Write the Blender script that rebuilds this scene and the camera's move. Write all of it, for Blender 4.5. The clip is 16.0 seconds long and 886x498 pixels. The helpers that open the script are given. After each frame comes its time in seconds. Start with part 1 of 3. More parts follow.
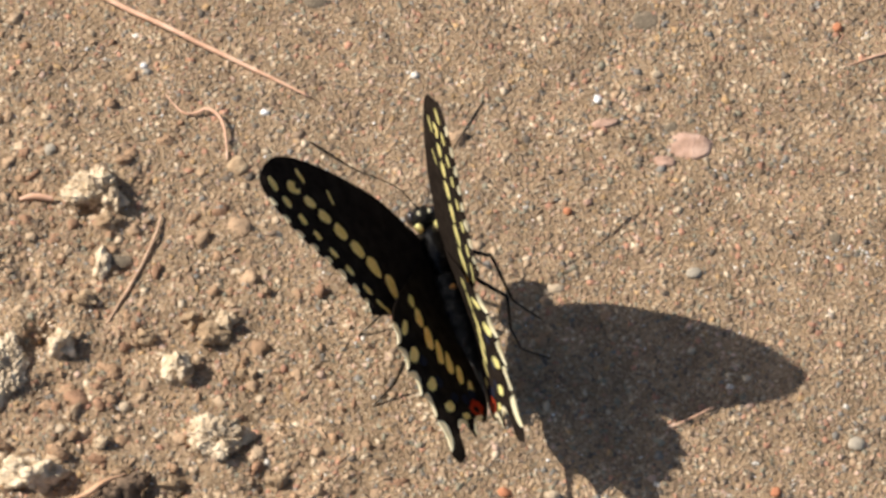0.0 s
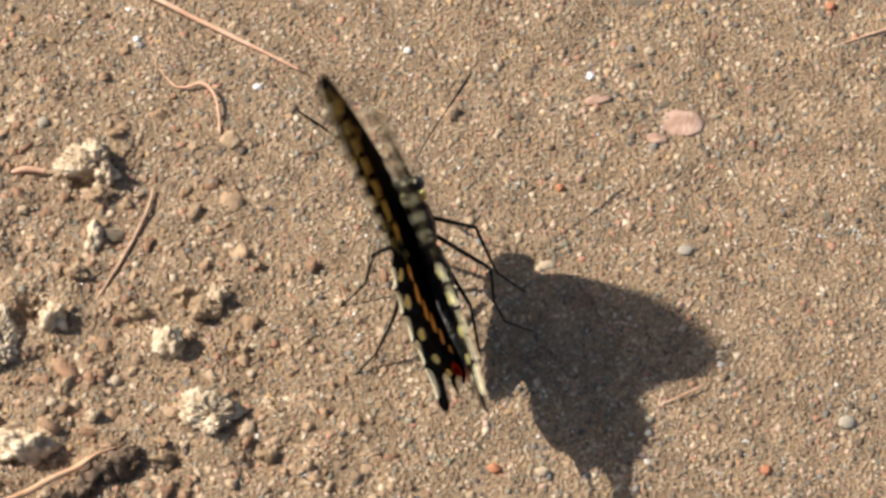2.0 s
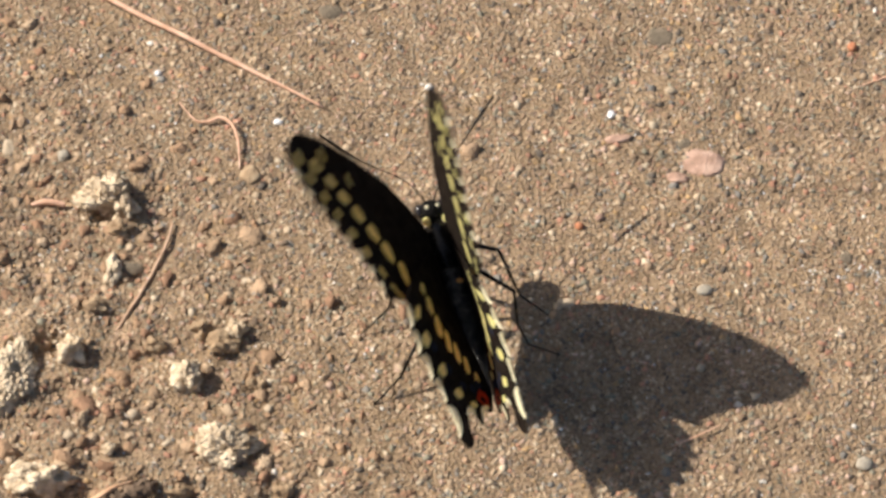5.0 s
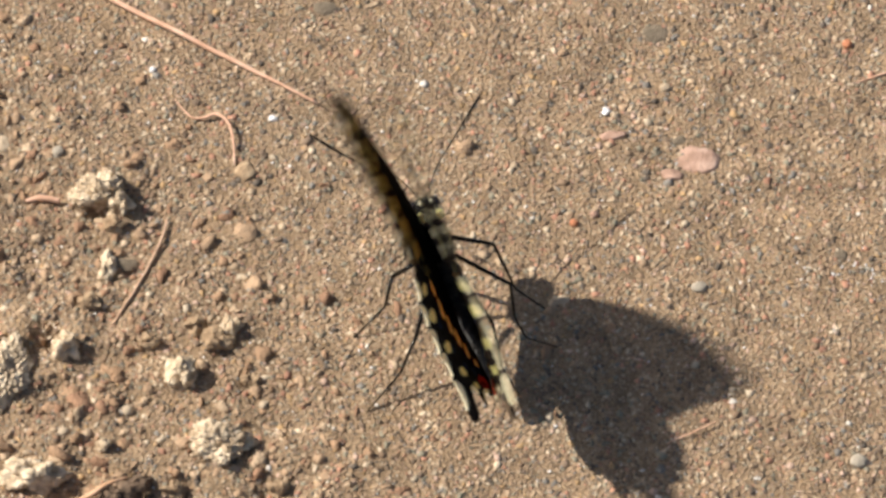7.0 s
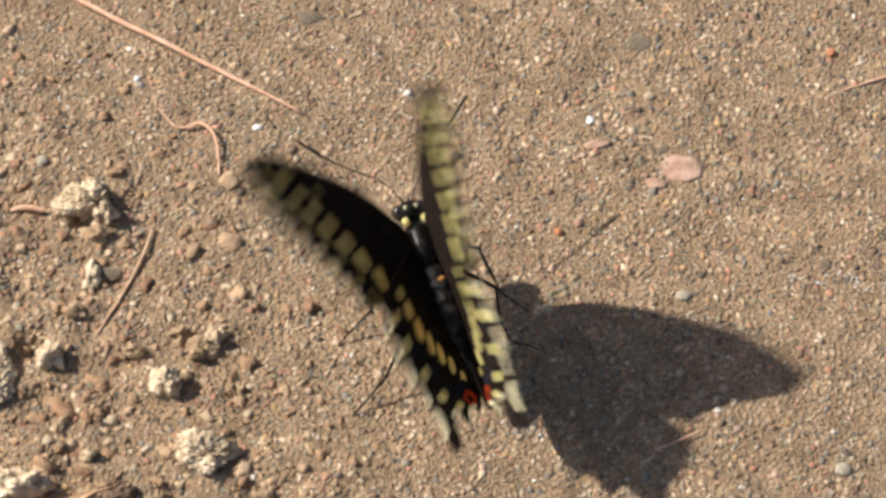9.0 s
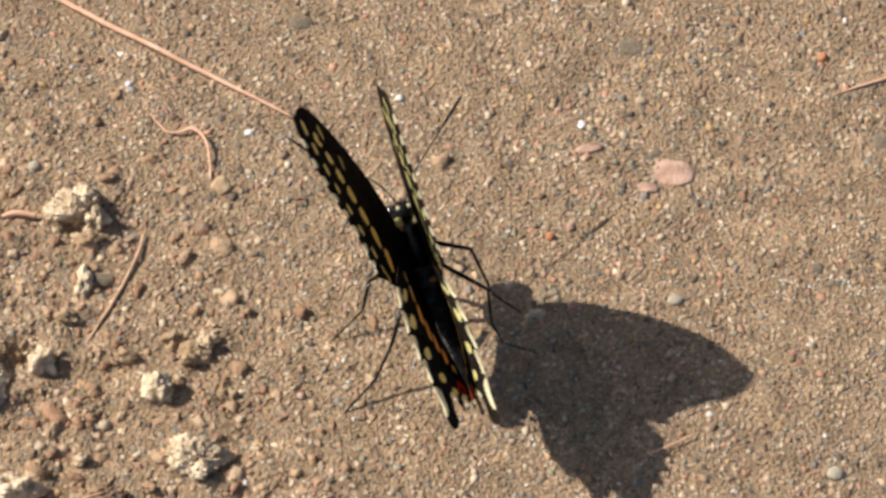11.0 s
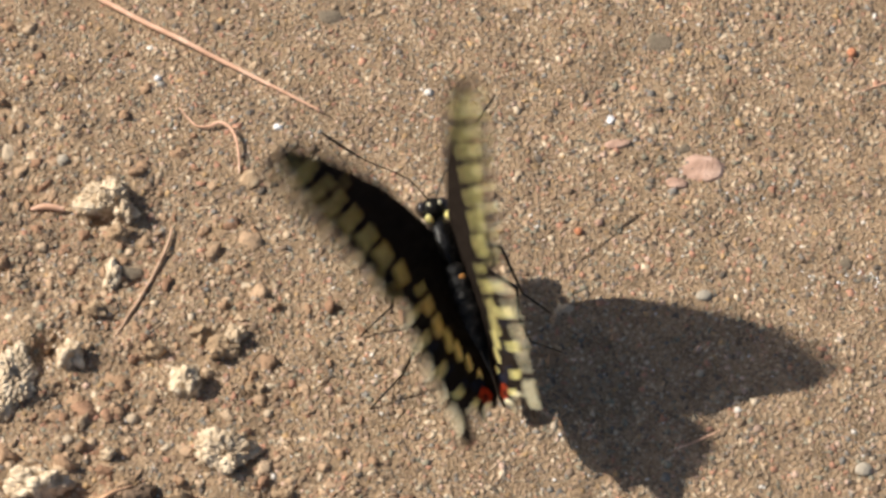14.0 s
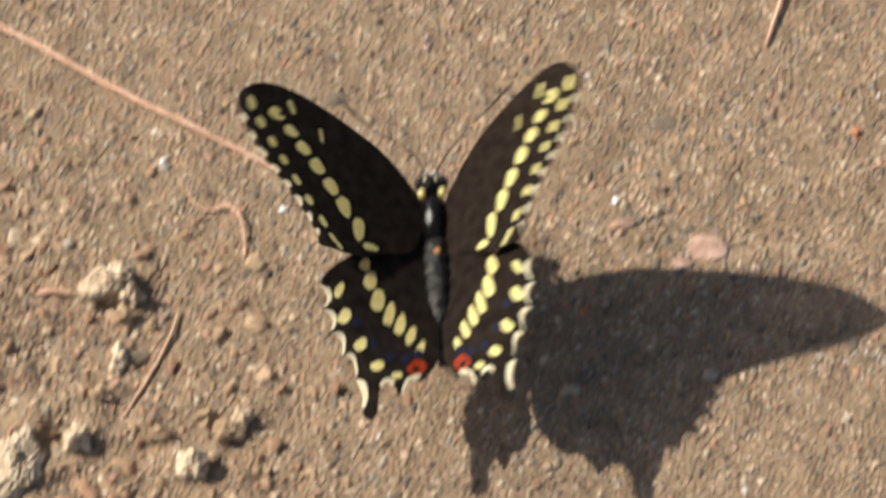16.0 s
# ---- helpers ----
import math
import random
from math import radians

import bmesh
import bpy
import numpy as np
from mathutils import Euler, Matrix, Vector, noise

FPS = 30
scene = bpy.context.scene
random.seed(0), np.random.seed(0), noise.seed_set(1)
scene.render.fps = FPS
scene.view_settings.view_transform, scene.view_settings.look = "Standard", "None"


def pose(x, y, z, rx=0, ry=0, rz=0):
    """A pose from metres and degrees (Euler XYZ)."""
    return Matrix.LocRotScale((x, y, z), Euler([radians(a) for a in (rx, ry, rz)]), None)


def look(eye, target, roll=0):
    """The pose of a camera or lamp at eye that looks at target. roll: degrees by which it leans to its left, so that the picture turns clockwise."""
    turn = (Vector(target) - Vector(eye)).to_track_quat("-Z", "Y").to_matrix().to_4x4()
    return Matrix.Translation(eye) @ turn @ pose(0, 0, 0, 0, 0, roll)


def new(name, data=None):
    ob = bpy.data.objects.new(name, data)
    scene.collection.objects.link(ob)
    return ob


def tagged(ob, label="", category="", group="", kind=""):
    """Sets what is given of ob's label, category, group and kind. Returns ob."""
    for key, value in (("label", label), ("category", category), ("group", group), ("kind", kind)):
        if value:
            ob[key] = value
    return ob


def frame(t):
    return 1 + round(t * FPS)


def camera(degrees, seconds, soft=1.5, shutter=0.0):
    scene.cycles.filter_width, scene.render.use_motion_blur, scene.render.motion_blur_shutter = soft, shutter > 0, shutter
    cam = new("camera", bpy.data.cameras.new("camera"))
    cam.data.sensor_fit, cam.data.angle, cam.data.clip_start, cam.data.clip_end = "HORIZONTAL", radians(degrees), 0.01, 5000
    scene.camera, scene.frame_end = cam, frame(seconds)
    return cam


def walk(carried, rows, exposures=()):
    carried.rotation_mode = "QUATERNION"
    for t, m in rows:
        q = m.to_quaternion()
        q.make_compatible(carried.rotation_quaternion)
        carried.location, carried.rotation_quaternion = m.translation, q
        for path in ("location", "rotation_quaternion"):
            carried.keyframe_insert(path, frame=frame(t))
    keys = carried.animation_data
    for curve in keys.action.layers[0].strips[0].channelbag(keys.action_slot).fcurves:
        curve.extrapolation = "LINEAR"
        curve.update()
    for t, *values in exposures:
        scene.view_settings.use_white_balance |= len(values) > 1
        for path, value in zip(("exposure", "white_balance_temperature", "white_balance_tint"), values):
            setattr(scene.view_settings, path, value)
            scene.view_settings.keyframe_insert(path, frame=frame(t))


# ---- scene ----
from mathutils.geometry import delaunay_2d_cdt

# Lens and carried camera: it stands about 0.6 m off and only swings a little.
cam = camera(14.0, 16.0, soft=3.2, shutter=0.8)
EYE = (0.0, -0.3501, 0.5190)
DOWN = 56.0
# seconds, turn, tilt, lean
SWING = [
    (0, -0.086, -0.086, 0.046),
    (0.5, -0.205, -0.218, 0.266),
    (1, -0.239, -0.328, 0.442),
    (1.5, -0.553, -0.255, 0.738),
    (2, -0.321, -0.471, 0.632),
    (2.5, -0.379, -0.214, 0.854),
    (3, -0.149, -0.544, 0.814),
    (3.5, -0.529, -0.487, 1.208),
    (4, -0.076, -0.303, 0.849),
    (4.2, 0.034, -0.128, 0.813),
    (6.5, 0.318, 0.205, 0.753),
    (7, 0.080, 0.060, 0.963),
    (7.5, 0.632, 0.211, 0.604),
    (8, 0.182, -0.011, 0.835),
    (8.5, -0.063, 0.088, 0.998),
    (9, -0.353, 0.209, 1.250),
    (9.2, -0.572, 0.302, 1.293),
    (11.3, -0.581, 0.278, 1.342),
    (11.5, -0.415, 0.086, 1.140),
    (12, 0.200, 0.152, 0.737),
    (12.5, 0.463, -0.217, 0.629),
    (13, -0.175, -0.143, 1.186),
    (13.5, -0.329, 0.051, 1.282),
    (14, 0.219, 0.194, 0.850),
    (14.5, -0.317, 0.401, 1.157),
    (15, 0.325, 0.486, 0.630),
    (15.3, 0.839, 0.640, 0.151),
    (15.4, 0.877, 0.868, 0.276),
    (15.5, 1.015, 0.963, 0.188),
    (15.7, 0.889, 0.952, 0.187),
    (15.8, 0.742, 1.016, 0.187),
    (15.9, 0.619, 1.179, 0.267),
    (16, 0.404, 1.489, 0.325),
]
walk(cam, [(t, pose(*EYE) @ pose(0, 0, 0, 90 - DOWN + tilt, 0, turn) @ pose(0, 0, 0, 0, 0, lean)) for t, turn, tilt, lean in SWING], [(0.0, 0.65), (16.0, 0.57)])

# ---- light ----
SUN_EL, SUN_AZ = 39.5, -15.8          # height of the sun; way of the shadows, from +x
world = bpy.data.worlds.new("sky")
scene.world = world
world.use_nodes = True
wn = world.node_tree
sky = wn.nodes.new("ShaderNodeTexSky")
sky.sky_type, sky.sun_disc = "NISHITA", False
sky.air_density, sky.dust_density, sky.ozone_density = 0.95, 2.4, 0.4
sky.sun_elevation, sky.sun_rotation = radians(SUN_EL), radians(270 - SUN_AZ)
wn.nodes["Background"].inputs["Strength"].default_value = 0.058
wn.links.new(sky.outputs["Color"], wn.nodes["Background"].inputs["Color"])
sun_data = bpy.data.lights.new("sun", "SUN")
sun_data.energy, sun_data.angle, sun_data.color = 4.2, radians(0.53), (1.0, 0.93, 0.825)
sun = new("sun", sun_data)
ce, se = math.cos(radians(SUN_EL)), math.sin(radians(SUN_EL))
sun.matrix_basis = look((-ce * math.cos(radians(SUN_AZ)), -ce * math.sin(radians(SUN_AZ)), se), (0, 0, 0))

MM = 0.001


# ---- materials ----
def material(name, stops, scale=300.0, detail=6.0, rough=0.8, bump=0.0, bump_scale=1500.0, source="noise", spec=0.3, sheen=0.0, clear=0.0, stretch=(1, 1, 1), tone=0.0, tone_scale=30.0, through_light=0.0, glow=(1.0, 0.86, 0.78)):
    """A node material. stops: (place, colour) of a ramp over noise, or over a random number for each island or object."""
    m = bpy.data.materials.new(name)
    m.use_nodes = True
    nt = m.node_tree
    b = nt.nodes["Principled BSDF"]
    b.inputs["Roughness"].default_value = rough
    b.inputs["Specular IOR Level"].default_value = spec
    b.inputs["Sheen Weight"].default_value = sheen
    b.inputs["Coat Weight"].default_value = clear
    co = nt.nodes.new("ShaderNodeTexCoord")
    mp = nt.nodes.new("ShaderNodeMapping")
    mp.inputs["Scale"].default_value = stretch
    nt.links.new(co.outputs["Object"], mp.inputs["Vector"])
    tex = nt.nodes.new("ShaderNodeTexNoise")
    tex.inputs["Scale"].default_value, tex.inputs["Detail"].default_value = scale, detail
    nt.links.new(mp.outputs["Vector"], tex.inputs["Vector"])
    ramp = nt.nodes.new("ShaderNodeValToRGB")
    e = ramp.color_ramp.elements
    while len(e) < len(stops):
        e.new(0.5)
    for k, (at, c) in zip(e, stops):
        k.position, k.color = at, (*c, 1)
    if source == "noise":
        nt.links.new(tex.outputs["Fac"], ramp.inputs["Fac"])
    elif source == "island":
        ramp.color_ramp.interpolation = "CONSTANT"
        geo = nt.nodes.new("ShaderNodeNewGeometry")
        nt.links.new(geo.outputs["Random Per Island"], ramp.inputs["Fac"])
    colour = ramp.outputs["Color"]
    if tone:
        big = nt.nodes.new("ShaderNodeTexNoise")
        big.inputs["Scale"].default_value, big.inputs["Detail"].default_value = tone_scale, 4.0
        nt.links.new(co.outputs["Object"], big.inputs["Vector"])
        mr = nt.nodes.new("ShaderNodeMapRange")
        mr.inputs["From Min"].default_value, mr.inputs["From Max"].default_value = 0.3, 0.7
        mr.inputs["To Min"].default_value, mr.inputs["To Max"].default_value = 1 - tone, 1 + tone
        nt.links.new(big.outputs["Fac"], mr.inputs["Value"])
        mul = nt.nodes.new("ShaderNodeVectorMath")
        mul.operation = "MULTIPLY"
        nt.links.new(colour, mul.inputs[0])
        nt.links.new(mr.outputs["Result"], mul.inputs[1])
        colour = mul.outputs["Vector"]
    nt.links.new(colour, b.inputs["Base Color"])
    if bump:
        bt = nt.nodes.new("ShaderNodeTexNoise")
        bt.inputs["Scale"].default_value, bt.inputs["Detail"].default_value = bump_scale, 5.0
        nt.links.new(mp.outputs["Vector"], bt.inputs["Vector"])
        bn = nt.nodes.new("ShaderNodeBump")
        bn.inputs["Strength"].default_value, bn.inputs["Distance"].default_value = 1.0, bump
        nt.links.new(bt.outputs["Fac"], bn.inputs["Height"])
        nt.links.new(bn.outputs["Normal"], b.inputs["Normal"])
    if through_light:
        tr = nt.nodes.new("ShaderNodeBsdfTranslucent")
        warm = nt.nodes.new("ShaderNodeVectorMath")
        warm.operation = "MULTIPLY"
        warm.inputs[1].default_value = glow
        nt.links.new(colour, warm.inputs[0])
        nt.links.new(warm.outputs["Vector"], tr.inputs["Color"])
        mix = nt.nodes.new("ShaderNodeMixShader")
        mix.inputs["Fac"].default_value = through_light
        nt.links.new(b.outputs["BSDF"], mix.inputs[1])
        nt.links.new(tr.outputs["BSDF"], mix.inputs[2])
        nt.links.new(mix.outputs["Shader"], nt.nodes["Material Output"].inputs["Surface"])
    return m


SAND = material("damp_sand", [(0.30, (0.21, 0.14, 0.083)), (0.5, (0.31, 0.215, 0.13)), (0.7, (0.44, 0.315, 0.20))], scale=1500, rough=0.9, bump=0.0009, bump_scale=1500, tone=0.28, tone_scale=150)
GRAINS = material("sand_grains", [
    (0, (0.322, 0.223, 0.142)), (0.15, (0.252, 0.169, 0.108)), (0.27, (0.387, 0.284, 0.186)), (0.4, (0.199, 0.141, 0.097)), (0.49, (0.248, 0.226, 0.165)),
    (0.57, (0.417, 0.219, 0.143)), (0.63, (0.460, 0.350, 0.236)), (0.72, (0.130, 0.105, 0.083)), (0.79, (0.417, 0.272, 0.136)), (0.83, (0.213, 0.196, 0.172)), (0.88, (0.478, 0.337, 0.257)), (0.92, (0.531, 0.433, 0.310)), (0.994, (0.660, 0.610, 0.540))],
    source="island", rough=0.75, spec=0.35, bump=0.00006, bump_scale=4000, tone=0.36, tone_scale=170)
GLINT = material("mica", [(0.3, (0.75, 0.75, 0.76)), (0.7, (0.9, 0.88, 0.85))], scale=1500, rough=0.16, spec=0.9)
CLAY = material("dry_clay", [(0.3, (0.36, 0.26, 0.165)), (0.48, (0.64, 0.505, 0.35)), (0.66, (0.84, 0.71, 0.53))], scale=650, rough=0.95, bump=0.0005, bump_scale=1700, spec=0.15)
DULL = material("brown_clay", [(0.3, (0.28, 0.19, 0.115)), (0.5, (0.42, 0.30, 0.19)), (0.7, (0.54, 0.42, 0.28))], scale=500, rough=0.95, bump=0.0004, bump_scale=1500, spec=0.15)
EARTH = material("soil_crumbs", [(0.0, (0.38, 0.245, 0.152)), (0.3, (0.45, 0.31, 0.20)), (0.6, (0.32, 0.19, 0.12)), (0.82, (0.52, 0.385, 0.26))], source="island", rough=0.95, bump=0.0005, bump_scale=1800, spec=0.15, tone=0.2, tone_scale=300)
PINK = material("pink_stone", [(0.3, (0.38, 0.235, 0.165)), (0.5, (0.50, 0.32, 0.24)), (0.72, (0.60, 0.42, 0.33))], scale=420, rough=0.8, bump=0.0003, bump_scale=1500, tone=0.15, tone_scale=200)
CREAM = material("cream_stone", [(0.3, (0.42, 0.32, 0.215)), (0.7, (0.56, 0.455, 0.33))], scale=700, rough=0.7, bump=0.0001, bump_scale=2500)
GREY = material("grey_stone", [(0.3, (0.33, 0.285, 0.225)), (0.7, (0.46, 0.405, 0.32))], scale=700, rough=0.7, bump=0.0001, bump_scale=2500)
DARK = material("dark_stone", [(0.3, (0.13, 0.105, 0.075)), (0.7, (0.26, 0.205, 0.145))], scale=900, rough=0.9, bump=0.0003, bump_scale=2500)
RUST = material("rust_stone", [(0.3, (0.40, 0.15, 0.075)), (0.7, (0.56, 0.25, 0.13))], scale=700, rough=0.7, bump=0.0001, bump_scale=2500)
NEEDLE = material("dry_needle", [(0.3, (0.58, 0.33, 0.21)), (0.55, (0.74, 0.46, 0.32)), (0.75, (0.84, 0.60, 0.44))], scale=350, rough=0.55, bump=0.00005, bump_scale=3000)
STRAW = material("dry_straw", [(0.3, (0.60, 0.34, 0.19)), (0.7, (0.82, 0.54, 0.35))], scale=400, rough=0.6, bump=0.00005, bump_scale=3000)
STEM = material("dull_stem", [(0.3, (0.46, 0.30, 0.20)), (0.7, (0.66, 0.46, 0.32))], scale=500, rough=0.8, bump=0.00008, bump_scale=3000)
BARK = material("dark_bark", [(0.3, (0.06, 0.043, 0.030)), (0.52, (0.16, 0.11, 0.075)), (0.75, (0.36, 0.25, 0.16))], scale=500, rough=0.95, bump=0.0006, bump_scale=900, stretch=(1, 1, 1))
WING = material("black_wing_scales", [(0.35, (0.013, 0.0095, 0.0075)), (0.65, (0.026, 0.0195, 0.0155))], scale=420, rough=0.95, spec=0.015, bump=0.00003, bump_scale=6000, through_light=0.04)
YELLOW = material("yellow_wing_scales", [(0.3, (0.79, 0.74, 0.25)), (0.7, (0.92, 0.89, 0.42))], scale=900, rough=0.7, spec=0.2, bump=0.00003, bump_scale=6000, through_light=0.34, glow=(1.0, 0.72, 0.68))
BANDED = material("yellow_scales_orange_beneath", [(0.3, (0.79, 0.74, 0.25)), (0.7, (0.92, 0.89, 0.42))], scale=900, rough=0.7, spec=0.2, bump=0.00003, bump_scale=6000, through_light=0.34, glow=(1.0, 0.56, 0.42))
PALE = material("cream_wing_scales", [(0.3, (0.84, 0.80, 0.54)), (0.7, (0.94, 0.91, 0.70))], scale=900, rough=0.7, spec=0.2, through_light=0.4)
RED = material("red_wing_scales", [(0.3, (0.36, 0.03, 0.01)), (0.7, (0.56, 0.075, 0.02))], scale=900, rough=0.6, spec=0.2, through_light=0.5)
BLUE = material("blue_wing_scales", [(0.3, (0.009, 0.0095, 0.014)), (0.7, (0.017, 0.020, 0.042))], scale=1500, rough=0.8, spec=0.06)
BLACK = material("black_chitin", [(0.35, (0.003, 0.0025, 0.002)), (0.65, (0.007, 0.006, 0.005))], scale=900, rough=0.24, spec=0.3, bump=0.00015, bump_scale=1600)
ORANGE = material("orange_scales", [(0.3, (0.42, 0.19, 0.05)), (0.7, (0.62, 0.32, 0.10))], scale=900, rough=0.6, spec=0.2)
ABDOMEN = material("dusty_black_abdomen", [(0.38, (0.005, 0.0045, 0.004)), (0.58, (0.016, 0.014, 0.012)), (0.76, (0.085, 0.072, 0.060))], scale=900, rough=0.42, spec=0.35, bump=0.0004, bump_scale=1500)
FUR = material("black_fur", [(0.35, (0.004, 0.0035, 0.003)), (0.65, (0.010, 0.009, 0.008))], scale=900, rough=0.6, spec=0.1)
EYE_MAT = material("dark_eye", [(0.35, (0.01, 0.008, 0.007)), (0.65, (0.025, 0.018, 0.014))], scale=900, rough=0.12, spec=0.6, clear=0.5)


# ---- mesh helpers ----
def finish(bm, name, mat, smooth=True):
    me = bpy.data.meshes.new(name)
    bm.normal_update()
    bm.to_mesh(me)
    bm.free()
    me.materials.append(mat)
    for f in me.polygons:
        f.use_smooth = smooth
    return me


def part(name, bm, mat, parent, label="", smooth=True):
    ob = new(name, finish(bm, name, mat, smooth))
    ob.parent = parent
    return tagged(ob, label)


def thing(name, bm, mat, label, category, group="", kind="", smooth=True, at=None):
    ob = new(name, finish(bm, name, mat, smooth))
    if at:
        ob.matrix_basis = at
    return tagged(ob, label, category, group, kind)


def smooth_line(points, steps=8, closed=False):
    """Points on a Catmull-Rom curve through the given ones."""
    pts = [Vector(q) for q in points]
    n = len(pts)
    out = []
    for i in range(n if closed else n - 1):
        if closed:
            a, b, c, d = (pts[(i + k - 1) % n] for k in range(4))
        else:
            a, b, c, d = pts[max(i - 1, 0)], pts[i], pts[i + 1], pts[min(i + 2, n - 1)]
        for s in range(steps):
            u = s / steps
            out.append(0.5 * (2 * b + (c - a) * u + (2 * a - 5 * b + 4 * c - d) * u * u + (3 * b - a - 3 * c + d) * u ** 3))
    if not closed:
        out.append(pts[-1])
    return out


def tube(bm, points, radii, sides=8, flat=1.0):
    """A tapered tube with closed, rounded ends along a line."""
    pts = [Vector(q) for q in points]
    n = len(pts)
    rings = []
    for i, q in enumerate(pts):
        way = (pts[min(i + 1, n - 1)] - pts[max(i - 1, 0)]).normalized()
        side = way.cross(Vector((0, 0, 1)))
        if side.length < 0.1:
            side = way.cross(Vector((0, 1, 0)))
        side.normalize()
        up = side.cross(way)
        f = i / (n - 1) * (len(radii) - 1)
        k = min(int(f), len(radii) - 2)
        r = radii[k] + (radii[k + 1] - radii[k]) * (f - k)
        rings.append([bm.verts.new(q + (side * math.cos(2 * math.pi * s / sides) + up * math.sin(2 * math.pi * s / sides) * flat) * r) for s in range(sides)])
    for a, b in zip(rings, rings[1:]):
        for s in range(sides):
            bm.faces.new((a[s], a[(s + 1) % sides], b[(s + 1) % sides], b[s]))
    bm.faces.new(list(reversed(rings[0])))
    bm.faces.new(rings[-1])
    return bm


def ball(bm, centre, size, rough=0.0, grain=1.0, detail=3, seed=0.0, tilt=None):
    """A rounded lump: an icosphere stretched to size and roughened with noise."""
    made = bmesh.ops.create_icosphere(bm, subdivisions=detail, radius=1.0)["verts"]
    for v in made:
        d = v.co.copy()
        f = 1.0
        if rough:
            q = d * grain + Vector((seed, seed * 1.7, -seed))
            f += rough * (noise.noise(q) + 0.5 * noise.noise(q * 2.3) + 0.3 * noise.noise(q * 5.1) + 0.16 * noise.noise(q * 11))
        co = Vector((d.x * size[0], d.y * size[1], d.z * size[2])) * f
        if tilt:
            co = tilt @ co
        v.co = co + Vector(centre)
    return bm


# ---- the ground: one sheet, fine where the butterfly sits ----
def crumbly(x, y):
    """How lumpy the soil is: much at the lower left, little elsewhere (metres)."""
    f = (-x - y * 0.75 - 0.020) / 0.045
    return min(max(f, 0.0), 1.0)


def height(x, y):
    fade = max(0.0, 1 - max(abs(x) / 0.16, abs(y) / 0.16) ** 4)
    if fade <= 0:
        return 0.0
    c = crumbly(x, y)
    h = 0.45 * noise.noise((x * 55, y * 55, 3.1)) + 0.30 * noise.noise((x * 170, y * 170, 7.7)) + c * (1.05 * noise.noise((x * 190, y * 190, 1.3)) + 0.9 * noise.noise((x * 80, y * 80, 9.2)))
    for px, py, wide, deep in PITS:
        d = ((x / MM - px) ** 2 + (y / MM - py) ** 2) / (wide * wide)
        if d < 6:
            h -= deep * math.exp(-d)
    return MM * fade * h


# hollows in the soil: place, width, depth in millimetres
PITS = [(-61.0, 6.9, 1.9, 2.2), (-67.6, -19.4, 2.6, 3), (-65.6, -28.4, 2, 1.4), (-33.2, -27.0, 1.4, 1.8), (-53.2, -40.0, 1.8, 1.8), (-53.8, -5.2, 1.8, 1.6), (-43.6, -49.0, 2.2, 2), (-27.6, -48.4, 2, 2), (-59.6, -50.4, 3.5, 2.2), (-50.1, -49.0, 2.6, 2.4), (-38.1, -21.4, 1.6, 1.2), (68.8, -42.8, 1.2, 1), (-30.1, -48.9, 1.6, 1.4)]


def build_ground():
    inner = [i * MM for i in range(-130, 131)]
    outer, s = [], 0.130
    while s < 400:
        s *= 1.35
        outer.append(s)
    line = [-s for s in reversed(outer)] + inner + outer
    n = len(line)
    lump = np.zeros((n, n))
    k0 = len(outer)
    for j in range(k0, n - k0):
        for i in range(k0, n - k0):
            lump[j, i] = height(line[i], line[j])
    xs, ys = np.meshgrid(line, line)
    co = np.stack([xs, ys, lump], -1).reshape(-1, 3)
    idx = np.arange(n * n).reshape(n, n)
    quads = np.stack([idx[:-1, :-1], idx[:-1, 1:], idx[1:, 1:], idx[1:, :-1]], -1).reshape(-1, 4)
    me = bpy.data.meshes.new("ground")
    me.from_pydata(co.tolist(), [], quads.tolist())
    me.polygons.foreach_set("use_smooth", np.ones(len(quads), bool))
    me.materials.append(SAND)
    tagged(new("ground", me), "brown coarse damp sand, open ground", "ground", kind="structure")
    return np.array(inner), lump[k0:n - k0, k0:n - k0]


AXIS, LUMP = build_ground()


def rise(x, y):
    """Height of the ground's sheet (arrays of metres)."""
    fx, fy = np.clip((np.asarray(x) - AXIS[0]) / MM, 0, len(AXIS) - 2), np.clip((np.asarray(y) - AXIS[0]) / MM, 0, len(AXIS) - 2)
    i, j = fx.astype(int), fy.astype(int)
    u, v = fx - i, fy - j
    return LUMP[j, i] * (1 - u) * (1 - v) + LUMP[j, i + 1] * u * (1 - v) + LUMP[j + 1, i] * (1 - u) * v + LUMP[j + 1, i + 1] * u * v


def ico(detail=1):
    bm = bmesh.new()
    bmesh.ops.create_icosphere(bm, subdivisions=detail, radius=1.0)
    v = np.array([q.co[:] for q in bm.verts])
    f = np.array([[q.index for q in p.verts] for p in bm.faces])
    bm.free()
    return v, f


